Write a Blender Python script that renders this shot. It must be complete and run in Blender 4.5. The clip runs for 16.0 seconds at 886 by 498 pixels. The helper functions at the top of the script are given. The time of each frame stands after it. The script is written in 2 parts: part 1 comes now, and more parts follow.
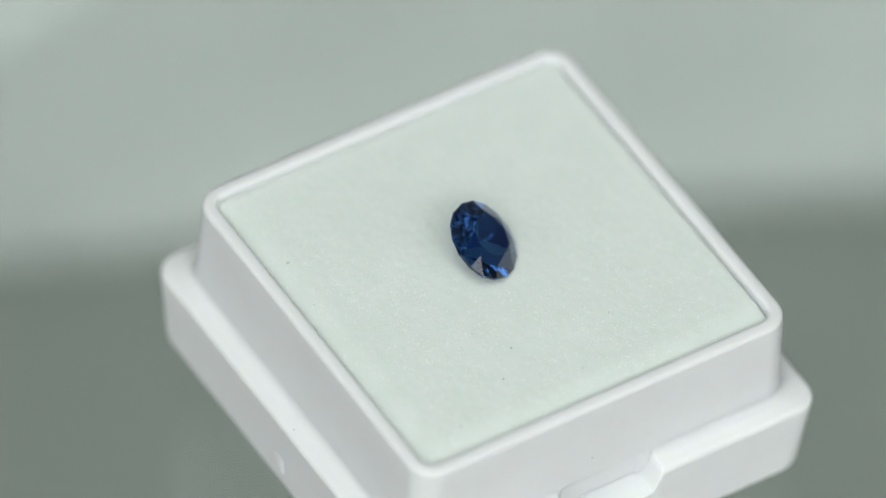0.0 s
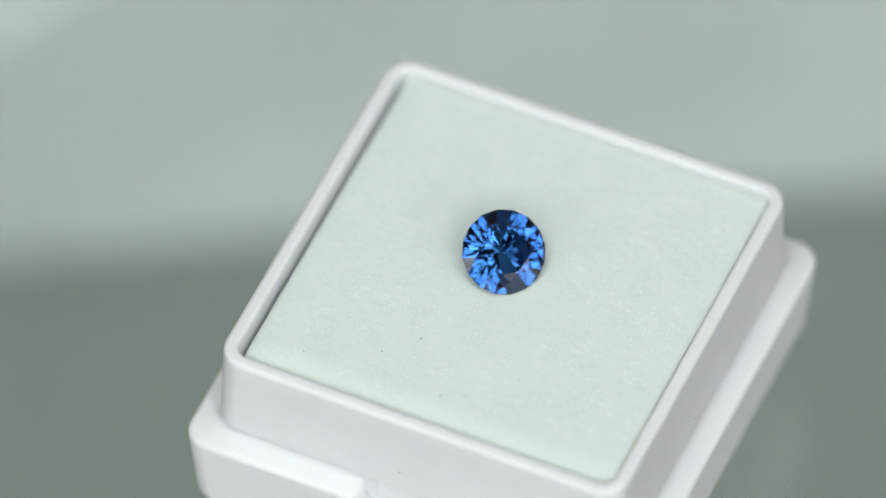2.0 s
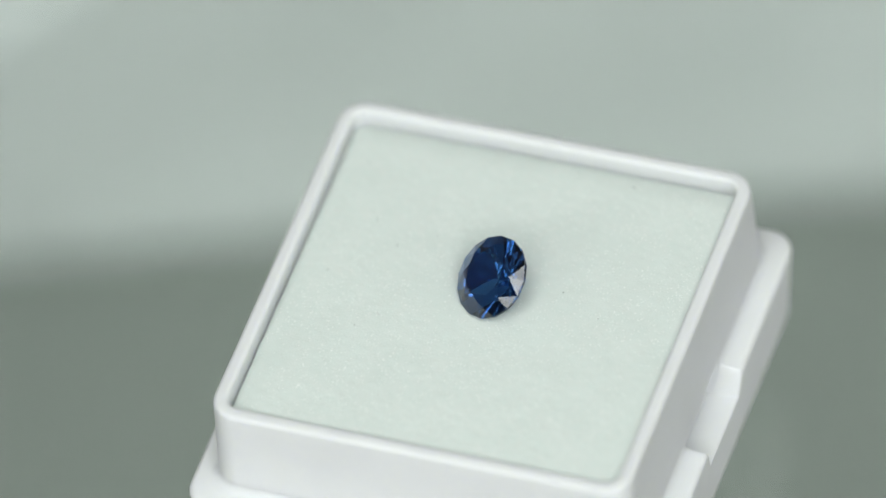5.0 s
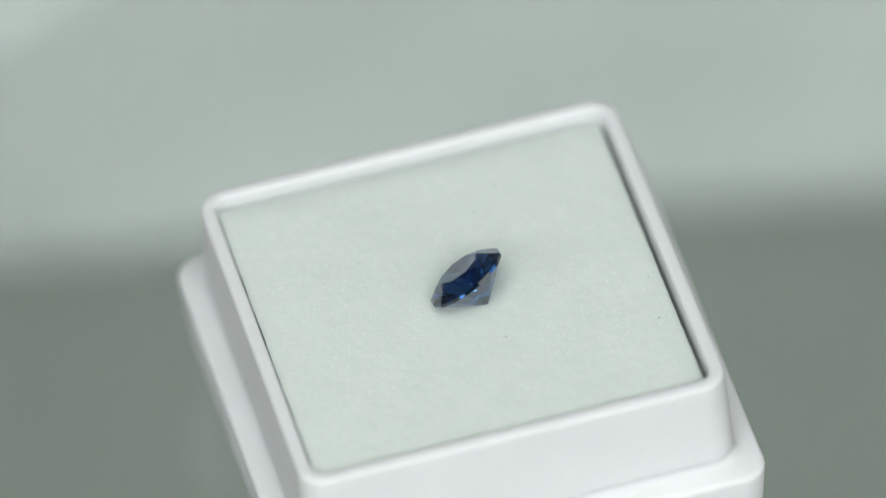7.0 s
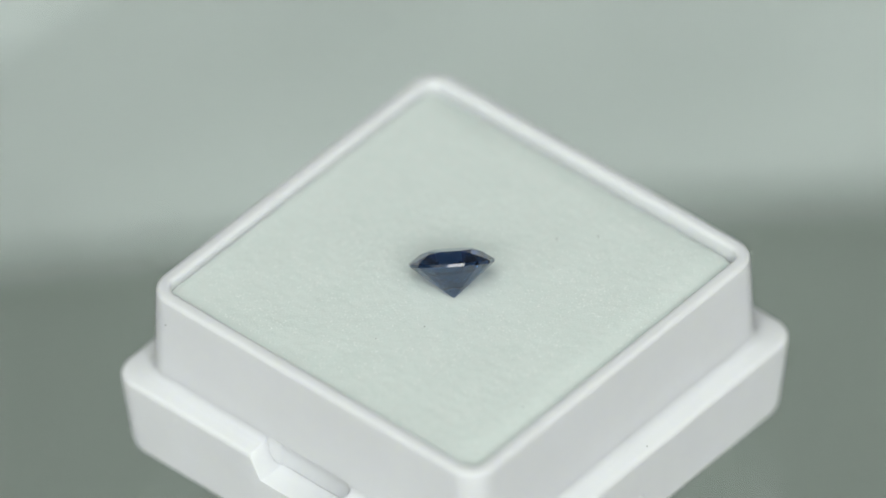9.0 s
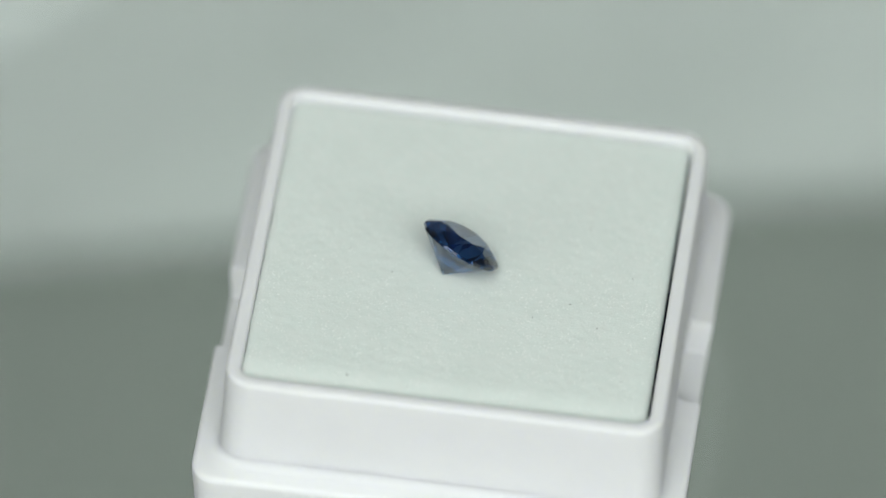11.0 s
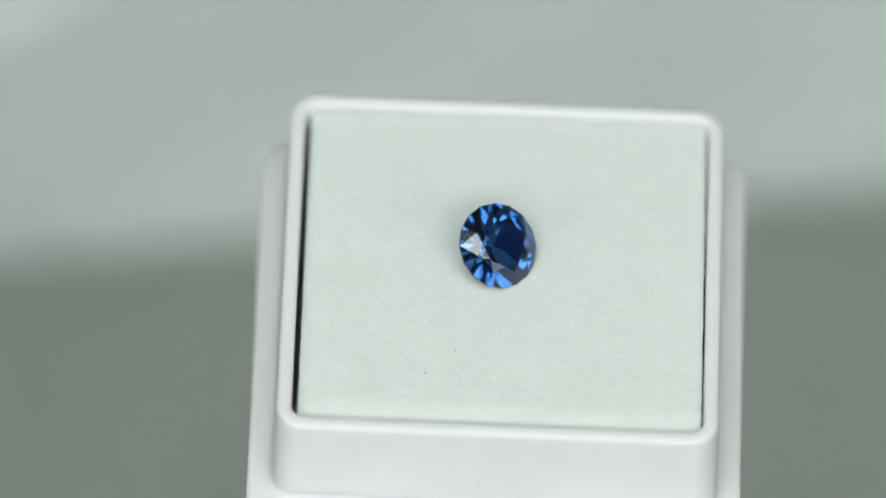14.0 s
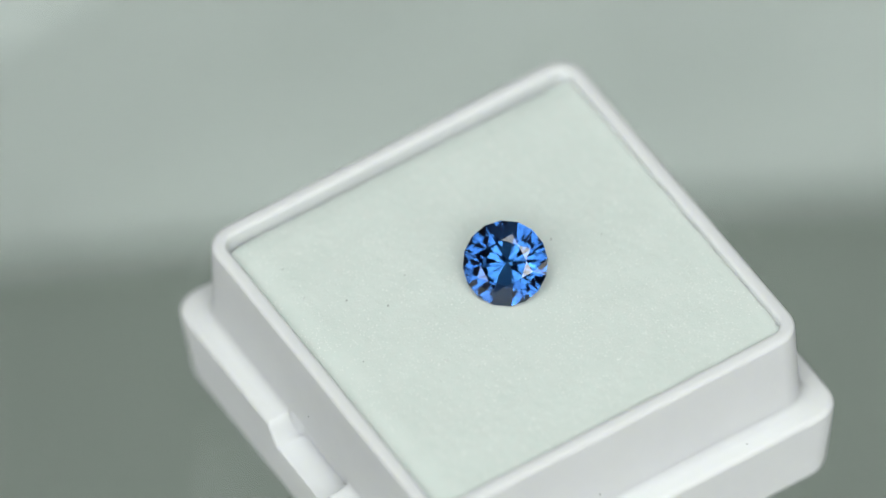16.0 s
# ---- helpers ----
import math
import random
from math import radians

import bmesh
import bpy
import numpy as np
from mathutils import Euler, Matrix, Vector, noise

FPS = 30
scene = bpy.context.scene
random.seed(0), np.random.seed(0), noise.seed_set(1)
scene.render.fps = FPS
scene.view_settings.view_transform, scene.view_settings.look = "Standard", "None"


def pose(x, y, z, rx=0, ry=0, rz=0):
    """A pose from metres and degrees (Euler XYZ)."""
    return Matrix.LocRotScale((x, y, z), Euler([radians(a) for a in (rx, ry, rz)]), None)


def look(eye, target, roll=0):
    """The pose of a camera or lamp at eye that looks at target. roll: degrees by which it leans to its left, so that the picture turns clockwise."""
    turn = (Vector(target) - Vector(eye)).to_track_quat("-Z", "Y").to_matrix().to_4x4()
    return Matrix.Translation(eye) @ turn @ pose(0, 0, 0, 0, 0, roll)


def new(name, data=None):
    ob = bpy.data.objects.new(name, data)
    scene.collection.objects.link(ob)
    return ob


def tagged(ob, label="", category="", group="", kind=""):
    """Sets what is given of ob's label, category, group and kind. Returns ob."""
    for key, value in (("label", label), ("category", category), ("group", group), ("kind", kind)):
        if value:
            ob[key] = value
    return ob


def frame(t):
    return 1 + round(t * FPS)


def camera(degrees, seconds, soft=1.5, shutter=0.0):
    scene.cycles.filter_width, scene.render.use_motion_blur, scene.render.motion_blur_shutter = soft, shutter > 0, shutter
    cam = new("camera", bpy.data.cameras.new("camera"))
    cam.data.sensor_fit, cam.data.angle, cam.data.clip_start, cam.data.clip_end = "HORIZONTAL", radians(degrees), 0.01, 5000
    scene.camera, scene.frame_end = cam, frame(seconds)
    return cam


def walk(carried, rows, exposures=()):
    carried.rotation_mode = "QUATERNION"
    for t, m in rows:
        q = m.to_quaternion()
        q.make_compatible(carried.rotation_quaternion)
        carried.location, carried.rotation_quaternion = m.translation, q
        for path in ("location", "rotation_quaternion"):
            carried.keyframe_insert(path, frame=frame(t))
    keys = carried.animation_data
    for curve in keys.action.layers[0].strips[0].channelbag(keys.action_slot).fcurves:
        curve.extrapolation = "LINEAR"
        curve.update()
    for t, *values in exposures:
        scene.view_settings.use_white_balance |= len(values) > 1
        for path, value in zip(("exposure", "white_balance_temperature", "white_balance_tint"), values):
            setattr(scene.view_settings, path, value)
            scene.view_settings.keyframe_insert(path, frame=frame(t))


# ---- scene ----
# ---------------------------------------------------------------- camera
MM = 0.001
FULL_TURN = 12.8                    # seconds for one turn of the platter
cam = camera(4.5, 16.0, soft=1.5)
EYE = pose(0.0, -0.62716, 0.68813, 43.3326, 0.9136, -0.706)
# the film camera drifts a little in brightness
walk(cam, [(0.0, EYE), (16.0, EYE)], [(0.0, -0.04), (2.0, 0.0), (3.0, -0.03), (5.5, 0.05), (6.5, 0.02), (9.0, -0.02), (12.5, -0.07), (14.0, -0.02), (16.0, -0.04)])
cam.data.dof.use_dof = True
cam.data.dof.focus_distance = 0.9135
cam.data.dof.aperture_fstop = 10.8

# ---------------------------------------------------------------- light
world = bpy.data.worlds.new("studio")
world.use_nodes = True
scene.world = world
world.node_tree.nodes["Background"].inputs[0].default_value = (0.90, 0.97, 0.93, 1)
world.node_tree.nodes["Background"].inputs[1].default_value = 0.05


def area_light(name, m, sx, sy, watts, color):
    data = bpy.data.lights.new(name, "AREA")
    data.shape, data.size, data.size_y, data.energy, data.color = "RECTANGLE", sx, sy, watts, color
    ob = new(name, data)
    ob.matrix_world = m
    return ob


KEY = look((-0.05, -0.72, 1.35), (0.0, 0.02, 0.0))
TOP = look((-0.19, -0.17, 1.34), (0.0, 0.02, 0.0))
SIDE = look((0.40, -0.79, 0.77), (0.0, 0.0, 0.0))
# Unseen fill lamp, added to brighten the box walls from the left.
LEFT_FILL = look((-0.90, -0.70, 0.52), (0.0, 0.0, 0.0))
# Unseen lamp left of the camera, made up to lift the stone's dark facets.
STONE_FILL = look((-0.416, -0.817, 0.64), (0.0, 0.0, 0.0))
FRONT = look((0.0, -0.769, 0.558), (0.0, 0.0, 0.0))
# Its counterpart on the right, likewise an added fill.
RIGHT_FILL = look((0.80, -0.80, 0.50), (0.0, 0.0, 0.0))
# Two small unseen lamps, added to put more sparkle into the stone.
SPARKLE_A = look((-0.42, -0.55, 1.05), (0.0, 0.0, 0.0))
SPARKLE_B = look((0.62, -0.40, 1.02), (0.0, 0.0, 0.0))
area_light("sparkle_light", SPARKLE_A, 0.12, 0.12, 0.55, (0.97, 1.0, 0.98))
area_light("sparkle_light", SPARKLE_B, 0.12, 0.12, 0.55, (0.97, 1.0, 0.98))
area_light("key_light", KEY, 0.95, 0.52, 9.2, (0.96, 1.0, 0.97))
area_light("top_light", TOP, 0.42, 0.42, 2.1, (0.96, 1.0, 0.97))
area_light("side_light", SIDE, 0.20, 0.36, 2.3, (0.96, 1.0, 0.97))
area_light("side_light", STONE_FILL, 0.24, 0.36, 1.1, (0.96, 1.0, 0.97))
area_light("left_fill", LEFT_FILL, 0.50, 0.50, 2.1, (0.96, 1.0, 0.98))
area_light("front_light", FRONT, 0.66, 0.20, 2.9, (0.98, 1.0, 0.98))
area_light("right_fill", RIGHT_FILL, 0.70, 0.50, 2.0, (0.98, 1.0, 0.98))

# ---------------------------------------------------------------- materials


def material(name, color, rough=0.5, metal=0.0, ior=1.5, transmission=0.0, spec=0.5):
    mat = bpy.data.materials.new(name)
    mat.use_nodes = True
    n, l = mat.node_tree.nodes, mat.node_tree.links
    b = n["Principled BSDF"]
    b.inputs["Base Color"].default_value = (*color, 1)
    b.inputs["Roughness"].default_value = rough
    b.inputs["Metallic"].default_value = metal
    b.inputs["IOR"].default_value = ior
    b.inputs["Transmission Weight"].default_value = transmission
    b.inputs["Specular IOR Level"].default_value = spec
    return mat, n, l, b


def noise_tex(n, l, scale, detail=4.0, rough=0.6, vec=None):
    tex = n.new("ShaderNodeTexNoise")
    tex.inputs["Scale"].default_value = scale
    tex.inputs["Detail"].default_value = detail
    tex.inputs["Roughness"].default_value = rough
    if vec is None:
        co = n.new("ShaderNodeTexCoord")
        vec = co.outputs["Object"]
    l.new(vec, tex.inputs["Vector"])
    return tex


def vary(mat_tuple, scale, a, b, detail=4.0):
    """Base colour wanders between a and b by noise of that scale."""
    mat, n, l, bsdf = mat_tuple
    tex = noise_tex(n, l, scale, detail)
    ramp = n.new("ShaderNodeValToRGB")
    ramp.color_ramp.elements[0].position, ramp.color_ramp.elements[1].position = 0.3, 0.7
    ramp.color_ramp.elements[0].color, ramp.color_ramp.elements[1].color = (*a, 1), (*b, 1)
    l.new(tex.outputs["Fac"], ramp.inputs["Fac"])
    l.new(ramp.outputs["Color"], bsdf.inputs["Base Color"])
    return tex


def relief(mat_tuple, scales, strength, distance):
    """Bump out of one or two noises of real-world size."""
    mat, n, l, bsdf = mat_tuple
    last = None
    for s, d in zip(scales, (distance, distance * 0.4)):
        tex = noise_tex(n, l, s, 3.0)
        bump = n.new("ShaderNodeBump")
        bump.inputs["Strength"].default_value = strength
        bump.inputs["Distance"].default_value = d
        l.new(tex.outputs["Fac"], bump.inputs["Height"])
        if last is not None:
            l.new(last.outputs["Normal"], bump.inputs["Normal"])
        last = bump
    l.new(last.outputs["Normal"], bsdf.inputs["Normal"])


def plastic():
    m = material("white_moulded_plastic", (0.75, 0.76, 0.77), 0.7, spec=0.18)
    vary(m, 180.0, (0.708, 0.722, 0.732), (0.733, 0.748, 0.758))
    relief(m, (140.0, 3000.0), 0.12, 0.0002)
    m[3].inputs["Subsurface Weight"].default_value = 0.5
    m[3].inputs["Subsurface Radius"].default_value = (0.0018, 0.0018, 0.0015)
    m[3].inputs["Subsurface Scale"].default_value = 1.0
    return m[0]


def foam():
    m = material("pale_closed_cell_foam", (0.78, 0.84, 0.79), 0.75, spec=0.3)
    mat, n, l, b = m
    tex = noise_tex(n, l, 420.0, 6.0)
    ramp = n.new("ShaderNodeValToRGB")
    ramp.color_ramp.elements[0].position, ramp.color_ramp.elements[1].position = 0.3, 0.7
    ramp.color_ramp.elements[0].color, ramp.color_ramp.elements[1].color = (0.658, 0.724, 0.690, 1), (0.694, 0.756, 0.724, 1)
    l.new(tex.outputs["Fac"], ramp.inputs["Fac"])
    co = n.new("ShaderNodeTexCoord")
    dots = n.new("ShaderNodeTexVoronoi")
    dots.inputs["Scale"].default_value = 3000.0
    l.new(co.outputs["Object"], dots.inputs["Vector"])
    spot = n.new("ShaderNodeValToRGB")
    spot.color_ramp.elements[0].position, spot.color_ramp.elements[1].position = 0.10, 0.24
    spot.color_ramp.elements[0].color, spot.color_ramp.elements[1].color = (1, 1, 1, 1), (0, 0, 0, 1)
    l.new(dots.outputs["Distance"], spot.inputs["Fac"])
    patch = noise_tex(n, l, 700.0, 2.0, 0.5, co.outputs["Object"])
    where = n.new("ShaderNodeMapRange")
    where.inputs["From Min"].default_value, where.inputs["From Max"].default_value = 0.42, 0.57
    l.new(patch.outputs["Fac"], where.inputs["Value"])
    both = n.new("ShaderNodeMath")
    both.operation = "MULTIPLY"
    l.new(spot.outputs["Color"], both.inputs[0])
    l.new(where.outputs["Result"], both.inputs[1])
    mix = n.new("ShaderNodeMixRGB")
    mix.inputs["Color2"].default_value = (0.85, 0.89, 0.86, 1)
    l.new(both.outputs["Value"], mix.inputs["Fac"])
    l.new(ramp.outputs["Color"], mix.inputs["Color1"])
    l.new(mix.outputs["Color"], b.inputs["Base Color"])
    cells = n.new("ShaderNodeTexVoronoi")
    cells.inputs["Scale"].default_value = 5200.0
    l.new(co.outputs["Object"], cells.inputs["Vector"])
    grain = noise_tex(n, l, 2300.0, 5.0, 0.7, co.outputs["Object"])
    b1 = n.new("ShaderNodeBump")
    b1.inputs["Strength"].default_value, b1.inputs["Distance"].default_value = 0.22, 0.00006
    l.new(cells.outputs["Distance"], b1.inputs["Height"])
    b2 = n.new("ShaderNodeBump")
    b2.inputs["Strength"].default_value, b2.inputs["Distance"].default_value = 0.25, 0.00010
    l.new(grain.outputs["Fac"], b2.inputs["Height"])
    l.new(b1.outputs["Normal"], b2.inputs["Normal"])
    l.new(b2.outputs["Normal"], b.inputs["Normal"])
    b.inputs["Subsurface Weight"].default_value = 0.4
    b.inputs["Subsurface Radius"].default_value = (0.0012, 0.0014, 0.0014)
    b.inputs["Subsurface Scale"].default_value = 1.0
    return mat


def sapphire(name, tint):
    """Flawless stone: the tint acts where light enters and leaves, inner facets mirror clear. A lighter tint paints
    brightness into some zones.
    """
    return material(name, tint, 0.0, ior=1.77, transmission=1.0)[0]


def glass():
    m = material("clear_glass", (0.97, 0.99, 0.98), 0.0, ior=1.5, transmission=1.0)
    return m[0]


def painted(name, a, b, scale, rough=0.6, bump=0.0005):
    m = material(name, a, rough)
    vary(m, scale, a, b)
    relief(m, (scale * 4, scale * 40), 0.25, bump)
    return m[0]


PLASTIC, FOAM, SAPPHIRE, LIT_SAPPHIRE, GLASS = plastic(), foam(), sapphire("blue_sapphire", (0.014, 0.058, 0.200)), sapphire("lit_sapphire", (0.032, 0.132, 0.36)), glass()
BOARD = painted("grey_green_board", (0.150, 0.170, 0.153), (0.165, 0.184, 0.168), 9.0, 0.7)
PAPER = painted("pale_grey_paper", (0.448, 0.486, 0.470), (0.480, 0.518, 0.502), 6.0, 0.85)
WALL = painted("grey_wall_paint", (0.42, 0.44, 0.43), (0.47, 0.49, 0.48), 2.0, 0.8)
CARPET = painted("dark_floor_covering", (0.16, 0.16, 0.15), (0.20, 0.20, 0.19), 12.0, 0.9, 0.002)
STEEL = material("brushed_steel", (0.55, 0.56, 0.56), 0.35, 1.0)[0]
NAVY = painted("navy_foam", (0.012, 0.022, 0.075), (0.020, 0.032, 0.095), 300.0, 0.9, 0.00005)
DUST = material("dark_dust", (0.05, 0.05, 0.05), 0.9)[0]
LINT = material("pale_lint", (0.55, 0.56, 0.55), 0.9)[0]
GRAIN = material("foam_granules", (0.86, 0.90, 0.87), 0.6)[0]

# ---------------------------------------------------------------- mesh helpers


def part(name, bm, mat, parent=None, label=""):
    """Links a bmesh as one mesh object, under a thing or a part."""
    me = bpy.data.meshes.new(name)
    bm.to_mesh(me)
    bm.free()
    me.materials.append(mat)
    ob = new(name, me)
    ob.parent = parent
    return tagged(ob, label)


def smooth(ob, degrees=40.0, weighted=False):
    me = ob.data
    for p in me.polygons:
        p.use_smooth = True
    me.set_sharp_from_angle(angle=radians(degrees))
    if weighted:
        mod = ob.modifiers.new("normals", "WEIGHTED_NORMAL")
        mod.keep_sharp = True
    return ob


def box_bm(x0, x1, y0, y1, z0, z1, bevel=0.0):
    bm = bmesh.new()
    bmesh.ops.create_cube(bm, size=1.0)
    for v in bm.verts:
        v.co = Vector((x0 + (v.co.x + 0.5) * (x1 - x0), y0 + (v.co.y + 0.5) * (y1 - y0), z0 + (v.co.z + 0.5) * (z1 - z0)))
    if bevel:
        bmesh.ops.bevel(bm, geom=bm.edges[:], offset=bevel, segments=3, affect="EDGES", profile=0.5)
    return bm


def lathe(profile, segments=64, close=True):
    """Turns (radius, z) points round z."""
    bm = bmesh.new()
    rings = []
    for r, z in profile:
        rings.append([bm.verts.new((r * math.cos(2 * math.pi * i / segments), r * math.sin(2 * math.pi * i / segments), z)) for i in range(segments)])
    for a, b in zip(rings, rings[1:]):
        for i in range(segments):
            j = (i + 1) % segments
            bm.faces.new((a[i], a[j], b[j], b[i]))
    if close:
        bm.faces.new(rings[0][::-1])
        bm.faces.new(rings[-1])
    bmesh.ops.recalc_face_normals(bm, faces=bm.faces[:])
    return bm


def fillet(points, steps=5):
    """A profile of (h, z, radius) with its corners rounded."""
    out = []
    for i, (h, z, r) in enumerate(points):
        if r == 0 or i in (0, len(points) - 1):
            out.append((h, z))
            continue
        p = Vector((h, z))
        a = (Vector(points[i - 1][:2]) - p).normalized()
        b = (Vector(points[i + 1][:2]) - p).normalized()
        s, e = p + a * r, p + b * r
        for k in range(steps + 1):
            u = k / steps
            q = s * (1 - u) ** 2 + p * 2 * u * (1 - u) + e * u ** 2
            out.append((q.x, q.y))
    return out

# ---------------------------------------------------------------- setting: table, backdrop, room
BOARD_Z = -0.100
TABLE_Z = BOARD_Z - 0.012


def room():
    # Unseen room, made up; its wall grey bounces light into the stone.
    walls = {"wall_north": (-2.1, 2.1, 2.0, 2.1), "wall_south": (-2.1, 2.1, -2.6, -2.5), "wall_east": (2.0, 2.1, -2.5, 2.0), "wall_west": (-2.1, -2.0, -2.5, 2.0)}
    for name, (x0, x1, y0, y1) in walls.items():
        tagged(part(name, box_bm(x0, x1, y0, y1, -0.86, 1.64), WALL), "mid-grey matt painted studio wall", "wall", kind="structure")
    tagged(part("floor", box_bm(-2.1, 2.1, -2.6, 2.1, -0.96, -0.86), CARPET), "dark short-pile studio floor covering", "floor", kind="structure")
    tagged(part("ceiling", box_bm(-2.1, 2.1, -2.6, 2.1, 1.64, 1.74), WALL), "mid-grey matt painted studio ceiling", "ceiling", kind="structure")


def table():
    t = tagged(new("table"), "plain grey studio table under a display board", "table")
    t.matrix_world = pose(0, 0.0, -0.86)
    h = TABLE_Z + 0.86
    part("tabletop", box_bm(-0.7, 0.7, -0.45, 0.45, h - 0.03, h, 0.003), WALL, t)
    for x in (-0.64, 0.64):
        for y in (-0.39, 0.39):
            part("leg", box_bm(x - 0.025, x + 0.025, y - 0.025, y + 0.025, 0, h - 0.0302, 0.003), STEEL, t)


def board():
    b = tagged(part("display_board", box_bm(-0.45, 0.45, -0.40, 0.40, TABLE_Z, BOARD_Z, 0.002), BOARD), "matt grey-green board lying on the table", "board")
    return b


def backdrop():
    """A pale paper sheet that stands on the board behind the turntable, faintly creased."""
    bm = bmesh.new()
    nx, nz = 300, 60
    w, h = 0.62, 0.075
    grid = []
    for j in range(nz + 1):
        row = []
        for i in range(nx + 1):
            x, z = (i / nx - 0.5) * w, j / nz * h
            y = 0.0007 * math.sin(28.0 * x - 80.0 * z + 2.2) + 0.0005 * math.sin(64.0 * x + 80.0 * z + 1.0) + 0.0002 * math.sin(120.0 * x - 150.0 * z) + 0.0008 * z / h
            d = (z - 0.0318) * 0.82 - (x + 0.0376) * 0.573
            y -= 0.0012 * math.exp(-(d / 0.003) ** 2) / (1 + math.exp((x + 0.022) / 0.003))
            d = (z - 0.0259) * 0.9 + (x - 0.039) * 0.44
            y += 0.0008 * math.exp(-(d / 0.003) ** 2) / (1 + math.exp((0.033 - x) / 0.003))
            row.append(bm.verts.new((x, y, z)))
        grid.append(row)
    for j in range(nz):
        for i in range(nx):
            bm.faces.new((grid[j][i], grid[j][i + 1], grid[j + 1][i + 1], grid[j + 1][i]))
    ob = tagged(part("paper_backdrop", bm, PAPER), "pale grey creased paper sheet standing behind the turntable", "backdrop")
    smooth(ob, 80)
    mod = ob.modifiers.new("thickness", "SOLIDIFY")
    mod.thickness = 0.0008
    mod.offset = 1
    ob.matrix_world = pose(-0.0034, 0.1185, BOARD_Z, 0, 0, 5.2)
    return ob


# ---------------------------------------------------------------- studio softboxes


def softbox(name, m, sx, sy, label, hung=False):
    """A made-up body for an unseen lamp: a black fabric hood with a white diffuser behind its lamp, on a stand or hung
    from the ceiling.
    """
    lamp = tagged(new(name), label, "studio lamp")
    lamp.matrix_world = m
    hood = bmesh.new()
    front, back = [], []
    for x, y in ((-1, -1), (1, -1), (1, 1), (-1, 1)):
        front.append(hood.verts.new((x * (sx / 2 + 0.02), y * (sy / 2 + 0.02), 0.004)))
        back.append(hood.verts.new((x * sx * 0.22, y * sy * 0.22, 0.11)))
    for i in range(4):
        j = (i + 1) % 4
        hood.faces.new((front[i], front[j], back[j], back[i]))
    hood.faces.new(back)
    bmesh.ops.solidify(hood, geom=hood.faces[:], thickness=0.003)
    part("hood", hood, CARPET, lamp, "black fabric hood")
    part("diffuser", box_bm(-sx / 2, sx / 2, -sy / 2, sy / 2, 0.008, 0.011), PAPER, lamp, "white cloth diffuser")
    inv = m.inverted()
    top = m @ Vector((0, 0, 0.112))
    z0, z1 = (top.z, 1.64) if hung else (-0.86, top.z)
    pole = lathe([(0.011, z0), (0.011, z1)], 20)
    bmesh.ops.transform(pole, matrix=inv @ Matrix.Translation((top.x, top.y, 0)), verts=pole.verts[:])
    part("pole", pole, STEEL, lamp)
    if not hung:
        foot = lathe([(0.16, -0.86), (0.16, -0.85), (0.02, -0.835)], 40)
        bmesh.ops.transform(foot, matrix=inv @ Matrix.Translation((top.x, top.y, 0)), verts=foot.verts[:])
        part("foot_plate", foot, STEEL, lamp)
    return lamp


# ---------------------------------------------------------------- turntable


def turntable():
    t = tagged(new("turntable"), "clear glass platter turning on a slim steel spindle", "turntable")
    t.matrix_world = pose(0, 0, BOARD_Z)
    top = -BOARD_Z
    p = part("platter", lathe([(0.0885, top - 0.004), (0.0895, top - 0.0036), (0.09, top - 0.003), (0.09, top - 0.001), (0.0895, top - 0.0004), (0.0885, top)], 160), GLASS, t, "clear round glass platter")
    p.visible_shadow = False
    part("spindle", lathe([(0.006, 0.012), (0.006, top - 0.0045)], 32), STEEL, t, "slim steel spindle")
    part("base", lathe([(0.034, 0.0), (0.035, 0.001), (0.035, 0.010), (0.033, 0.012)], 64), STEEL, t, "round steel base")
    return t


# ---------------------------------------------------------------- gem box
# The box leans a little on the platter. Its own origin is the centre of the rim's top.
LEAN = Matrix(((0.9981, 0.0425, 0.0453), (-0.0401, 0.9977, -0.0552), (-0.0475, 0.0533, 0.9974))).to_quaternion().to_matrix().to_4x4()
BOX_AT = Matrix.Translation((1.93 * MM, 0.93 * MM, 20.5 * MM)) @ LEAN


def ring(h, r, z, notch=None, arc=7, half=4.65):
    """A rounded square of half width h; on the two hinge sides the notch takes its own (h, z)."""
    pts = []
    xs = [s * (half - d) for s, ds in ((-1, (0.0, 0.15, 0.3, 0.45, 0.6, 0.75, 0.9, 2.6)), (1, (2.6, 0.9, 0.75, 0.6, 0.45, 0.3, 0.15, 0.0))) for d in ds]
    for side in range(4):
        turn = Matrix.Rotation(side * math.pi / 2, 3, "Z")
        for k in range(arc + 1):
            a = -math.pi * 0.75 - math.pi / 4 + k / arc * math.pi / 2
            pts.append(turn @ Vector((-(h - r) + r * math.cos(a), -(h - r) + r * math.sin(a), z)))
        for x in xs:
            deep = min(1.0, max(0.0, (half - abs(x)) / 0.9)) if notch and side in (0, 2) else 0.0
            deep = deep * deep * (3 - 2 * deep)
            hh, zz = (h + (notch[0] - h) * deep, z + (notch[1] - z) * deep) if notch else (h, z)
            pts.append(turn @ Vector((x, -hh, zz)))
    return pts


def loft(rings, cap_last=True, cap_first=True):
    bm = bmesh.new()
    rows = [[bm.verts.new(p * MM) for p in r] for r in rings]
    n = len(rows[0])
    for a, b in zip(rows, rows[1:]):
        for i in range(n):
            j = (i + 1) % n
            bm.faces.new((a[i], a[j], b[j], b[i]))
    if cap_first:
        bm.faces.new(rows[0][::-1])
    if cap_last:
        bm.faces.new(rows[-1])
    bmesh.ops.recalc_face_normals(bm, faces=bm.faces[:])
    return bm


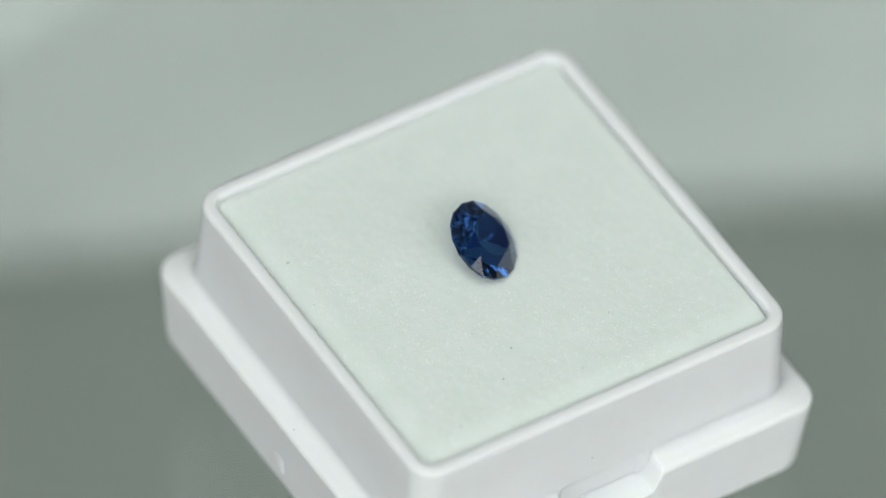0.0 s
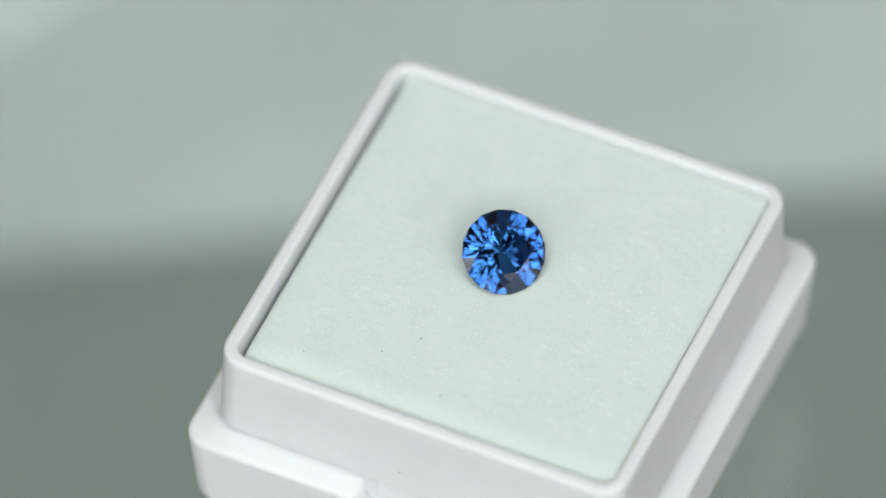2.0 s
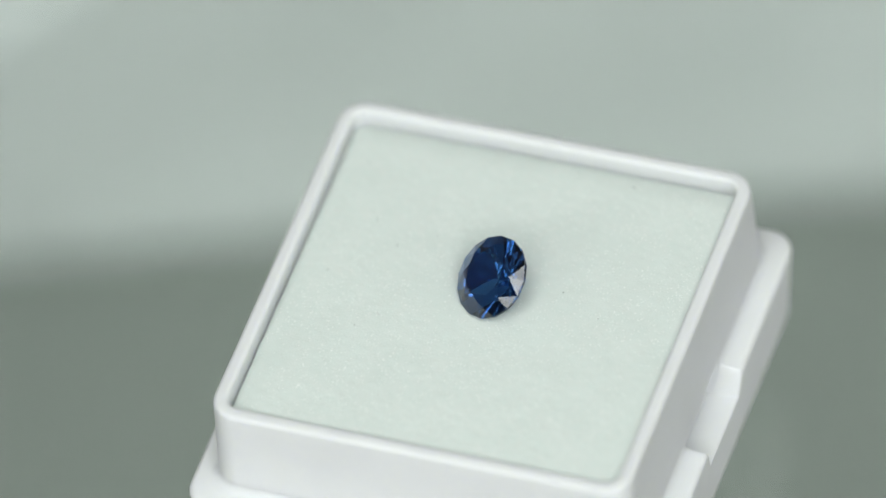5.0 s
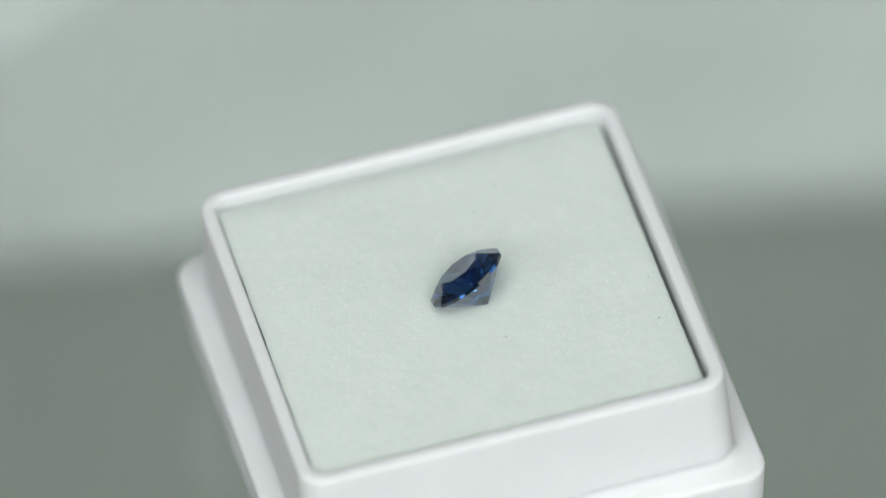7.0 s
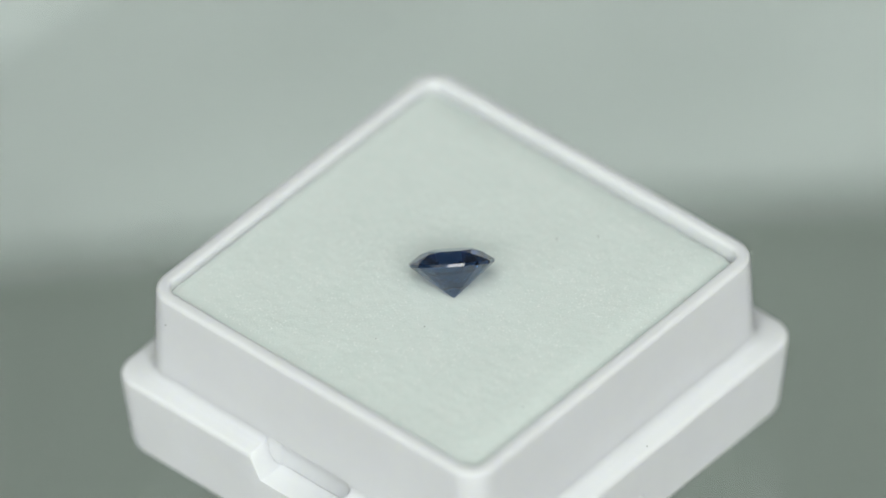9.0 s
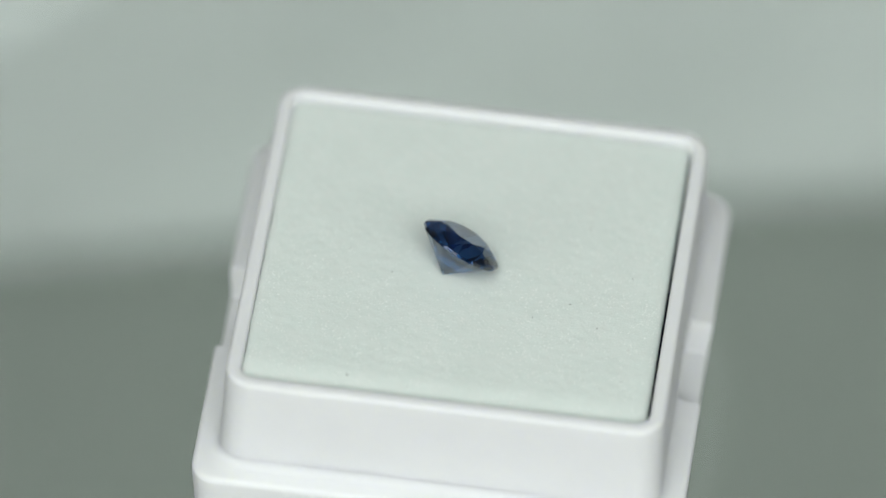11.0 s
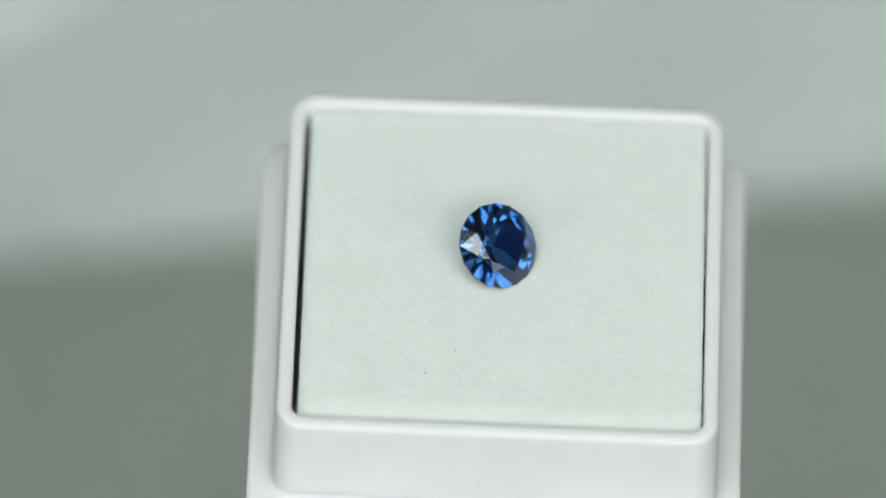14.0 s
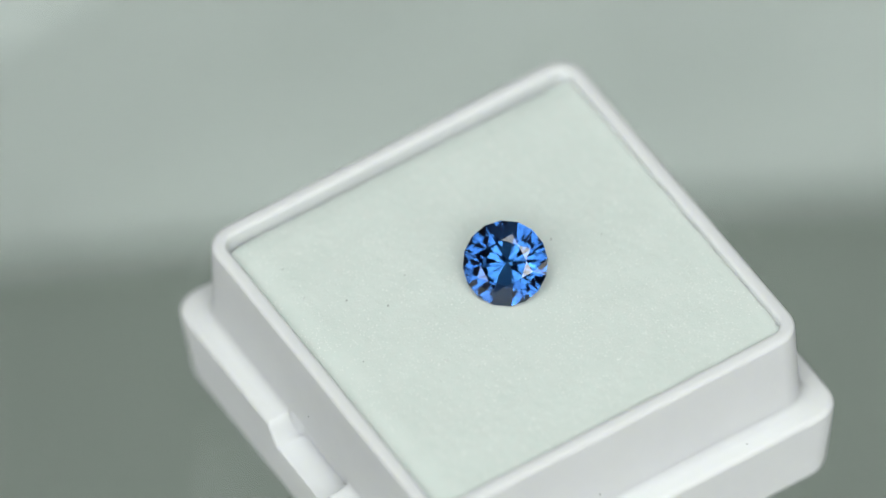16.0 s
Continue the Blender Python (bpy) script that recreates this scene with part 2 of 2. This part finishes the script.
def gem_box():
    box = tagged(new("gem_box"), "white square plastic gem box, open, resting on the glass platter", "gem box")
    box.matrix_world = BOX_AT
    # tray with its rim: outer wall, rounded lip, inner wall, floor
    prof = fillet([(18.15, -12.6, 0), (18.06, -9.4, 0), (18.05, -9.0, 0), (18.04, -8.7, 0), (18.03, -8.45, 0), (18.02, -8.2, 0), (17.8, -0.02, 0.45), (16.6, 0.0, 0.4), (16.5, -10.0, 0.6), (10.0, -10.0, 0)])
    niche = {-12.6: 17.1, -9.4: 17.15, -9.0: 17.25, -8.7: 17.4, -8.45: 17.7}
    rings = [ring(h, max(2.3 - max(0.0, (17.8 - h)) * 0.9, 0.9), z, (niche[z], z) if z in niche else None, half=4.4) for h, z in prof]
    tray = part("tray", loft(rings, True, True), PLASTIC, box)
    smooth(tray, 50, True)
    # base with its shoulder and a thumb notch on the two hinge sides
    prof = fillet([(14.0, -17.3, 0), (19.4, -17.3, 1.1), (20.05, -9.0, 0.55), (18.06, -8.9, 0.7), (17.98, -7.6, 0)])
    rings = []
    for h, z in prof:
        notch = None
        if z > -11.6:
            notch = (min(h, 19.75) if h > 18.8 else (18.3 if h > 18.2 else 16.9), min(z, -11.6))
        rings.append(ring(h, 2.2 if h > 18.6 else 2.3, z, notch))
    base = part("base", loft(rings, False, True), PLASTIC, box)
    smooth(base, 40, True)
    # inset foot, cut level with the platter
    foot = bmesh.new()
    inv = BOX_AT.inverted()
    lo, hi = [], []
    for p in ring(14.5, 2.5, -17.25):
        hi.append(foot.verts.new(p * MM))
        q = BOX_AT @ (Vector((p.x, p.y, -20.0)) * MM)
        q.z = 0.0001
        lo.append(foot.verts.new(inv @ q))
    for i in range(len(lo)):
        j = (i + 1) % len(lo)
        foot.faces.new((lo[i], lo[j], hi[j], hi[i]))
    foot.faces.new(lo[::-1])
    foot.faces.new(hi)
    bmesh.ops.recalc_face_normals(foot, faces=foot.faces[:])
    part("foot", foot, PLASTIC, box)
    # small catch on the blank side
    bm = box_bm(-19.82 * MM, -19.0 * MM, -0.9 * MM, 0.9 * MM, -15.3 * MM, -13.3 * MM)
    bmesh.ops.bevel(bm, geom=bm.edges[:], offset=0.4 * MM, segments=3, affect="EDGES", profile=0.5)
    smooth(part("catch", bm, PLASTIC, box), 50)
    for x, y, z in ((18.0, -2.3, -7.06), (19.0, 11.18, -8.96), (-1.31, -17.97, -6.16), (15.49, 17.88, -2.64), (-19.37, -1.46, -8.97)):
        bm = bmesh.new()
        bmesh.ops.create_icosphere(bm, subdivisions=1, radius=0.06 * MM, matrix=Matrix.Translation((x * MM, y * MM, z * MM)))
        part("dust_speck", bm, DUST, box, "tiny dark dust speck")
    return box


# ---------------------------------------------------------------- foam pad
FOAM_TOP = -0.62
PAD = (-16.1, 16.42, -16.3, 16.57)


def pad_height(x, y):
    """Top of the foam, in millimetres, with a faint dip where the stone sinks in."""
    z = FOAM_TOP + 0.05 * noise.noise((x * 0.2, y * 0.2, 3.0)) + 0.025 * noise.noise((x * 1.5, y * 1.5, 9.0)) + 0.012 * noise.noise((x * 5.0, y * 5.0, 1.0))
    edge = min(x - PAD[0], PAD[1] - x, y - PAD[2], PAD[3] - y)
    if edge < 0.7:
        z -= 0.16 * (1 - edge / 0.7) ** 2
    # the pad sags along two of its sides
    z -= 0.4 * max(0.0, 1 - (x - PAD[0]) / 2.5) ** 2 + 0.4 * max(0.0, 1 - (y - PAD[2]) / 2.5) ** 2
    return z


# dust on the foam: x, y, size in millimetres
SPECKS = [(-5.95, -11.2, 0.085), (-3.6, -8.7, 0.065), (-2.2, 6.05, 0.07), (-14.5, 8.1, 0.075), (-11.7, -13.8, 0.06), (-5.55, -5.86, 0.045), (-0.15, 9.7, 0.05), (0.25, -13.4, 0.06), (5.4, -9.3, 0.045), (-15.0, 3.2, 0.05)]
FIBRES = [(3.55, -7.9, 40, 0.5), (11.05, 8.15, 75, 0.6), (11.8, -5.0, 10, 0.35), (-8.0, -14.2, 120, 0.4)]


def grain(bm, x, y, size, rnd):
    """A small irregular lump, half sunk in the foam."""
    z = pad_height(x, y)
    top = bm.verts.new((x * MM, y * MM, (z + size * 0.7) * MM))
    ring_v = []
    a0 = rnd.uniform(0, 6.3)
    for k in range(5):
        r = size * rnd.uniform(0.7, 1.3)
        a = a0 + k * 2 * math.pi / 5
        ring_v.append(bm.verts.new(((x + r * math.cos(a)) * MM, (y + r * math.sin(a)) * MM, (z + size * 0.1) * MM)))
    low = bm.verts.new((x * MM, y * MM, (z - size * 0.5) * MM))
    for k in range(5):
        m = (k + 1) % 5
        bm.faces.new((ring_v[k], ring_v[m], top))
        bm.faces.new((ring_v[m], ring_v[k], low))


def thread(bm, x, y, turn, length):
    """A thin curled fibre."""
    last = None
    for k in range(9):
        a = radians(turn) + (k - 4) * 0.25
        x += length / 8 * math.cos(a)
        y += length / 8 * math.sin(a)
        z = pad_height(x, y) + 0.03
        side = Vector((-math.sin(a), math.cos(a), 0)) * 0.018
        c = Vector((x, y, z))
        now = [bm.verts.new((c + o) * MM) for o in (side, Vector((0, 0, 0.03)), -side, Vector((0, 0, -0.02)))]
        if last:
            for i in range(4):
                bm.faces.new((last[i], last[(i + 1) % 4], now[(i + 1) % 4], now[i]))
        last = now


def foam_pad():
    pad = tagged(new("foam_pad"), "pale greenish-white foam pad filling the gem box", "foam pad")
    pad.matrix_world = BOX_AT
    bm = bmesh.new()
    n = 170
    x0, x1, y0, y1 = PAD
    rows = []
    for j in range(n + 1):
        row = []
        for i in range(n + 1):
            x, y = x0 + (x1 - x0) * i / n, y0 + (y1 - y0) * j / n
            wob = 0.06 * noise.noise((x * 1.3, y * 1.3, 5.0)) if i in (0, n) or j in (0, n) else 0.0
            row.append(bm.verts.new(((x + wob) * MM, (y + wob) * MM, pad_height(x, y) * MM)))
        rows.append(row)
    for j in range(n):
        for i in range(n):
            bm.faces.new((rows[j][i], rows[j][i + 1], rows[j + 1][i + 1], rows[j + 1][i]))
    rim = [rows[0][i] for i in range(n)] + [rows[j][n] for j in range(n)] + [rows[n][i] for i in range(n, 0, -1)] + [rows[j][0] for j in range(n, 0, -1)]
    low = [bm.verts.new((v.co.x, v.co.y, -2.4 * MM)) for v in rim]
    for i in range(len(rim)):
        j = (i + 1) % len(rim)
        bm.faces.new((low[i], low[j], rim[j], rim[i]))
    bm.faces.new(low[::-1])
    bmesh.ops.recalc_face_normals(bm, faces=bm.faces[:])
    body = part("foam_block", bm, FOAM, pad)
    smooth(body, 60)
    # navy block added below the foam so that the gap beside it goes dark
    part("gap_block", box_bm((x0 + 0.06) * MM, (x1 - 0.06) * MM, (y0 + 0.06) * MM, (y1 - 0.06) * MM, -9.95 * MM, -2.404 * MM, 0.1 * MM), NAVY, pad, "dark navy foam underside")
    # loose granules, dust and lint lying on the foam
    rnd = random.Random(7)
    bm = bmesh.new()
    for _ in range(4200):
        x, y = rnd.uniform(x0 + 0.4, x1 - 0.4), rnd.uniform(y0 + 0.4, y1 - 0.4)
        if (x + 1.9) ** 2 + (y - 2.2) ** 2 < 14.0 or noise.noise((x * 0.25, y * 0.25, 2.0)) < rnd.uniform(-0.6, 0.5):
            continue
        grain(bm, x, y, rnd.uniform(0.028, 0.055) * (1.5 if rnd.random() < 0.04 else 1.0), rnd)
    tagged(part("granule_layer", bm, GRAIN, pad, "tiny pale foam granules"), kind="stuff")
    for x, y, size in SPECKS:
        bm = bmesh.new()
        grain(bm, x, y, size, rnd)
        part("dust_speck", bm, DUST, pad, "tiny dark dust speck")
    for x, y, turn, length in FIBRES:
        bm = bmesh.new()
        thread(bm, x, y, turn, length)
        part("lint_fibre", bm, LINT, pad, "tiny curled grey lint fibre")
    return pad


# ---------------------------------------------------------------- stone
STONE_R, CROWN, GIRDLE, PAVILION = 3.5, 0.92, 0.24, 2.80
CULET = Vector((0.23, 2.98, 0))       # where the point rests, on the plan, at 1.2 s
LEAN_AZIMUTH = -46.4                   # the way the table faces, at 1.2 s
SPIN = 14.0


def brilliant():
    """A round brilliant, its culet at the origin: the facets of each zone, as lists of corner points."""
    R, zt, zu, zl = STONE_R, PAVILION + GIRDLE + CROWN, PAVILION + GIRDLE, PAVILION
    rt, rs, rl = 0.54 * R, 0.71 * R, 0.15 * R

    def at(r, deg, z):
        a = radians(deg)
        return (r * math.cos(a) * MM, r * math.sin(a) * MM, z * MM)
    c = math.cos(radians(22.5))
    T = [at(rt, 45 * k, zt) for k in range(8)]
    S = [at(rs, 45 * k + 22.5, zt - (rs * c - rt) * CROWN / (R - rt)) for k in range(8)]
    U = [at(R, 22.5 * k, zu) for k in range(16)]
    G = [at(R, 22.5 * k, zl) for k in range(16)]
    L = [at(rl, 45 * k + 22.5, rl * c * PAVILION / R) for k in range(8)]
    C = (0.0, 0.0, 0.0)
    zones = {"table": [T], "crown": [], "girdle": [], "pavilion": []}
    for k in range(8):
        m, p = (k + 1) % 8, (k - 1) % 8
        zones["crown"] += [(T[k], S[k], T[m]), (T[k], S[p], U[2 * k], S[k]), (S[k], U[2 * k], U[2 * k + 1]), (S[k], U[2 * k + 1], U[(2 * k + 2) % 16])]
        zones["pavilion"] += [(C, L[k], G[2 * k], L[p]), (L[k], G[2 * k + 1], G[2 * k]), (L[k], G[(2 * k + 2) % 16], G[2 * k + 1])]
    for k in range(16):
        j = (k + 1) % 16
        zones["girdle"].append((G[k], G[j], U[j], U[k]))
    return zones


def stone_pose():
    """Lies on one pavilion facet, on the foam."""
    to_box = BOX_AT.inverted()
    q = to_box @ (CULET * MM + Vector((0, 0, 20.5 * MM)))
    spot = Vector((q.x, q.y, (pad_height(q.x / MM, q.y / MM) - 0.06) * MM))
    slope = math.degrees(math.atan2(PAVILION, STONE_R))
    az = LEAN_AZIMUTH + math.degrees(math.atan2(0.0401, 0.9981))
    local = Matrix.Translation(spot) @ pose(0, 0, 0, 0, 0, az) @ pose(0, 0, 0, 0, slope, 0) @ pose(0, 0, 0, 0, 0, SPIN)
    return BOX_AT @ local


def gemstone():
    g = tagged(new("gemstone"), "blue round brilliant-cut sapphire lying tilted on the foam", "gemstone")
    g.matrix_world = stone_pose()
    inside = Vector((0, 0, PAVILION * MM))
    for name, facets in brilliant().items():
        bm = bmesh.new()
        for corners in facets:
            f = bm.faces.new([bm.verts.new(p) for p in corners])
            f.normal_update()
            if f.normal.dot(f.calc_center_median() - inside) < 0:
                f.normal_flip()
        bmesh.ops.remove_doubles(bm, verts=bm.verts[:], dist=1e-7)
        # one stone: the lighter tint paints passing light into table and pavilion
        part(name, bm, LIT_SAPPHIRE if name in ("table", "pavilion") else SAPPHIRE, g, "faceted blue sapphire " + name)
    return g


room()
table()
board()
backdrop()
softbox("hanging_softbox", KEY, 0.95, 0.52, "wide black softbox hung from the studio ceiling", True)
softbox("hanging_softbox", TOP, 0.42, 0.42, "square black softbox hung from the studio ceiling", True)
softbox("studio_spot", SPARKLE_A, 0.12, 0.12, "small black studio spot hung from the ceiling", True)
softbox("studio_spot", SPARKLE_B, 0.12, 0.12, "small black studio spot hung from the ceiling", True)
softbox("softbox", SIDE, 0.20, 0.36, "small upright black softbox on a steel stand")
softbox("softbox", STONE_FILL, 0.24, 0.36, "small upright black softbox on a steel stand")
softbox("softbox", LEFT_FILL, 0.50, 0.50, "square black softbox on a steel stand")
softbox("strip_softbox", FRONT, 0.66, 0.20, "long narrow black strip softbox on a steel stand")
softbox("softbox", RIGHT_FILL, 0.70, 0.50, "low black softbox on a steel stand")
platter = turntable()
box = gem_box()
pad = foam_pad()
stone = gemstone()


# ---------------------------------------------------------------- movement


def turning(m):
    """Poses of a thing that stands on the platter as m at 1.2 s, turned clockwise seen from above."""
    return [(k * 0.2, Matrix.Rotation(-2 * math.pi * (k * 0.2 - 1.2) / FULL_TURN, 4, "Z") @ m) for k in range(81)]


def motions():
    for thing, m in ((platter, pose(0, 0, BOARD_Z)), (box, BOX_AT), (pad, BOX_AT), (stone, stone_pose())):
        walk(thing, turning(m))


motions()
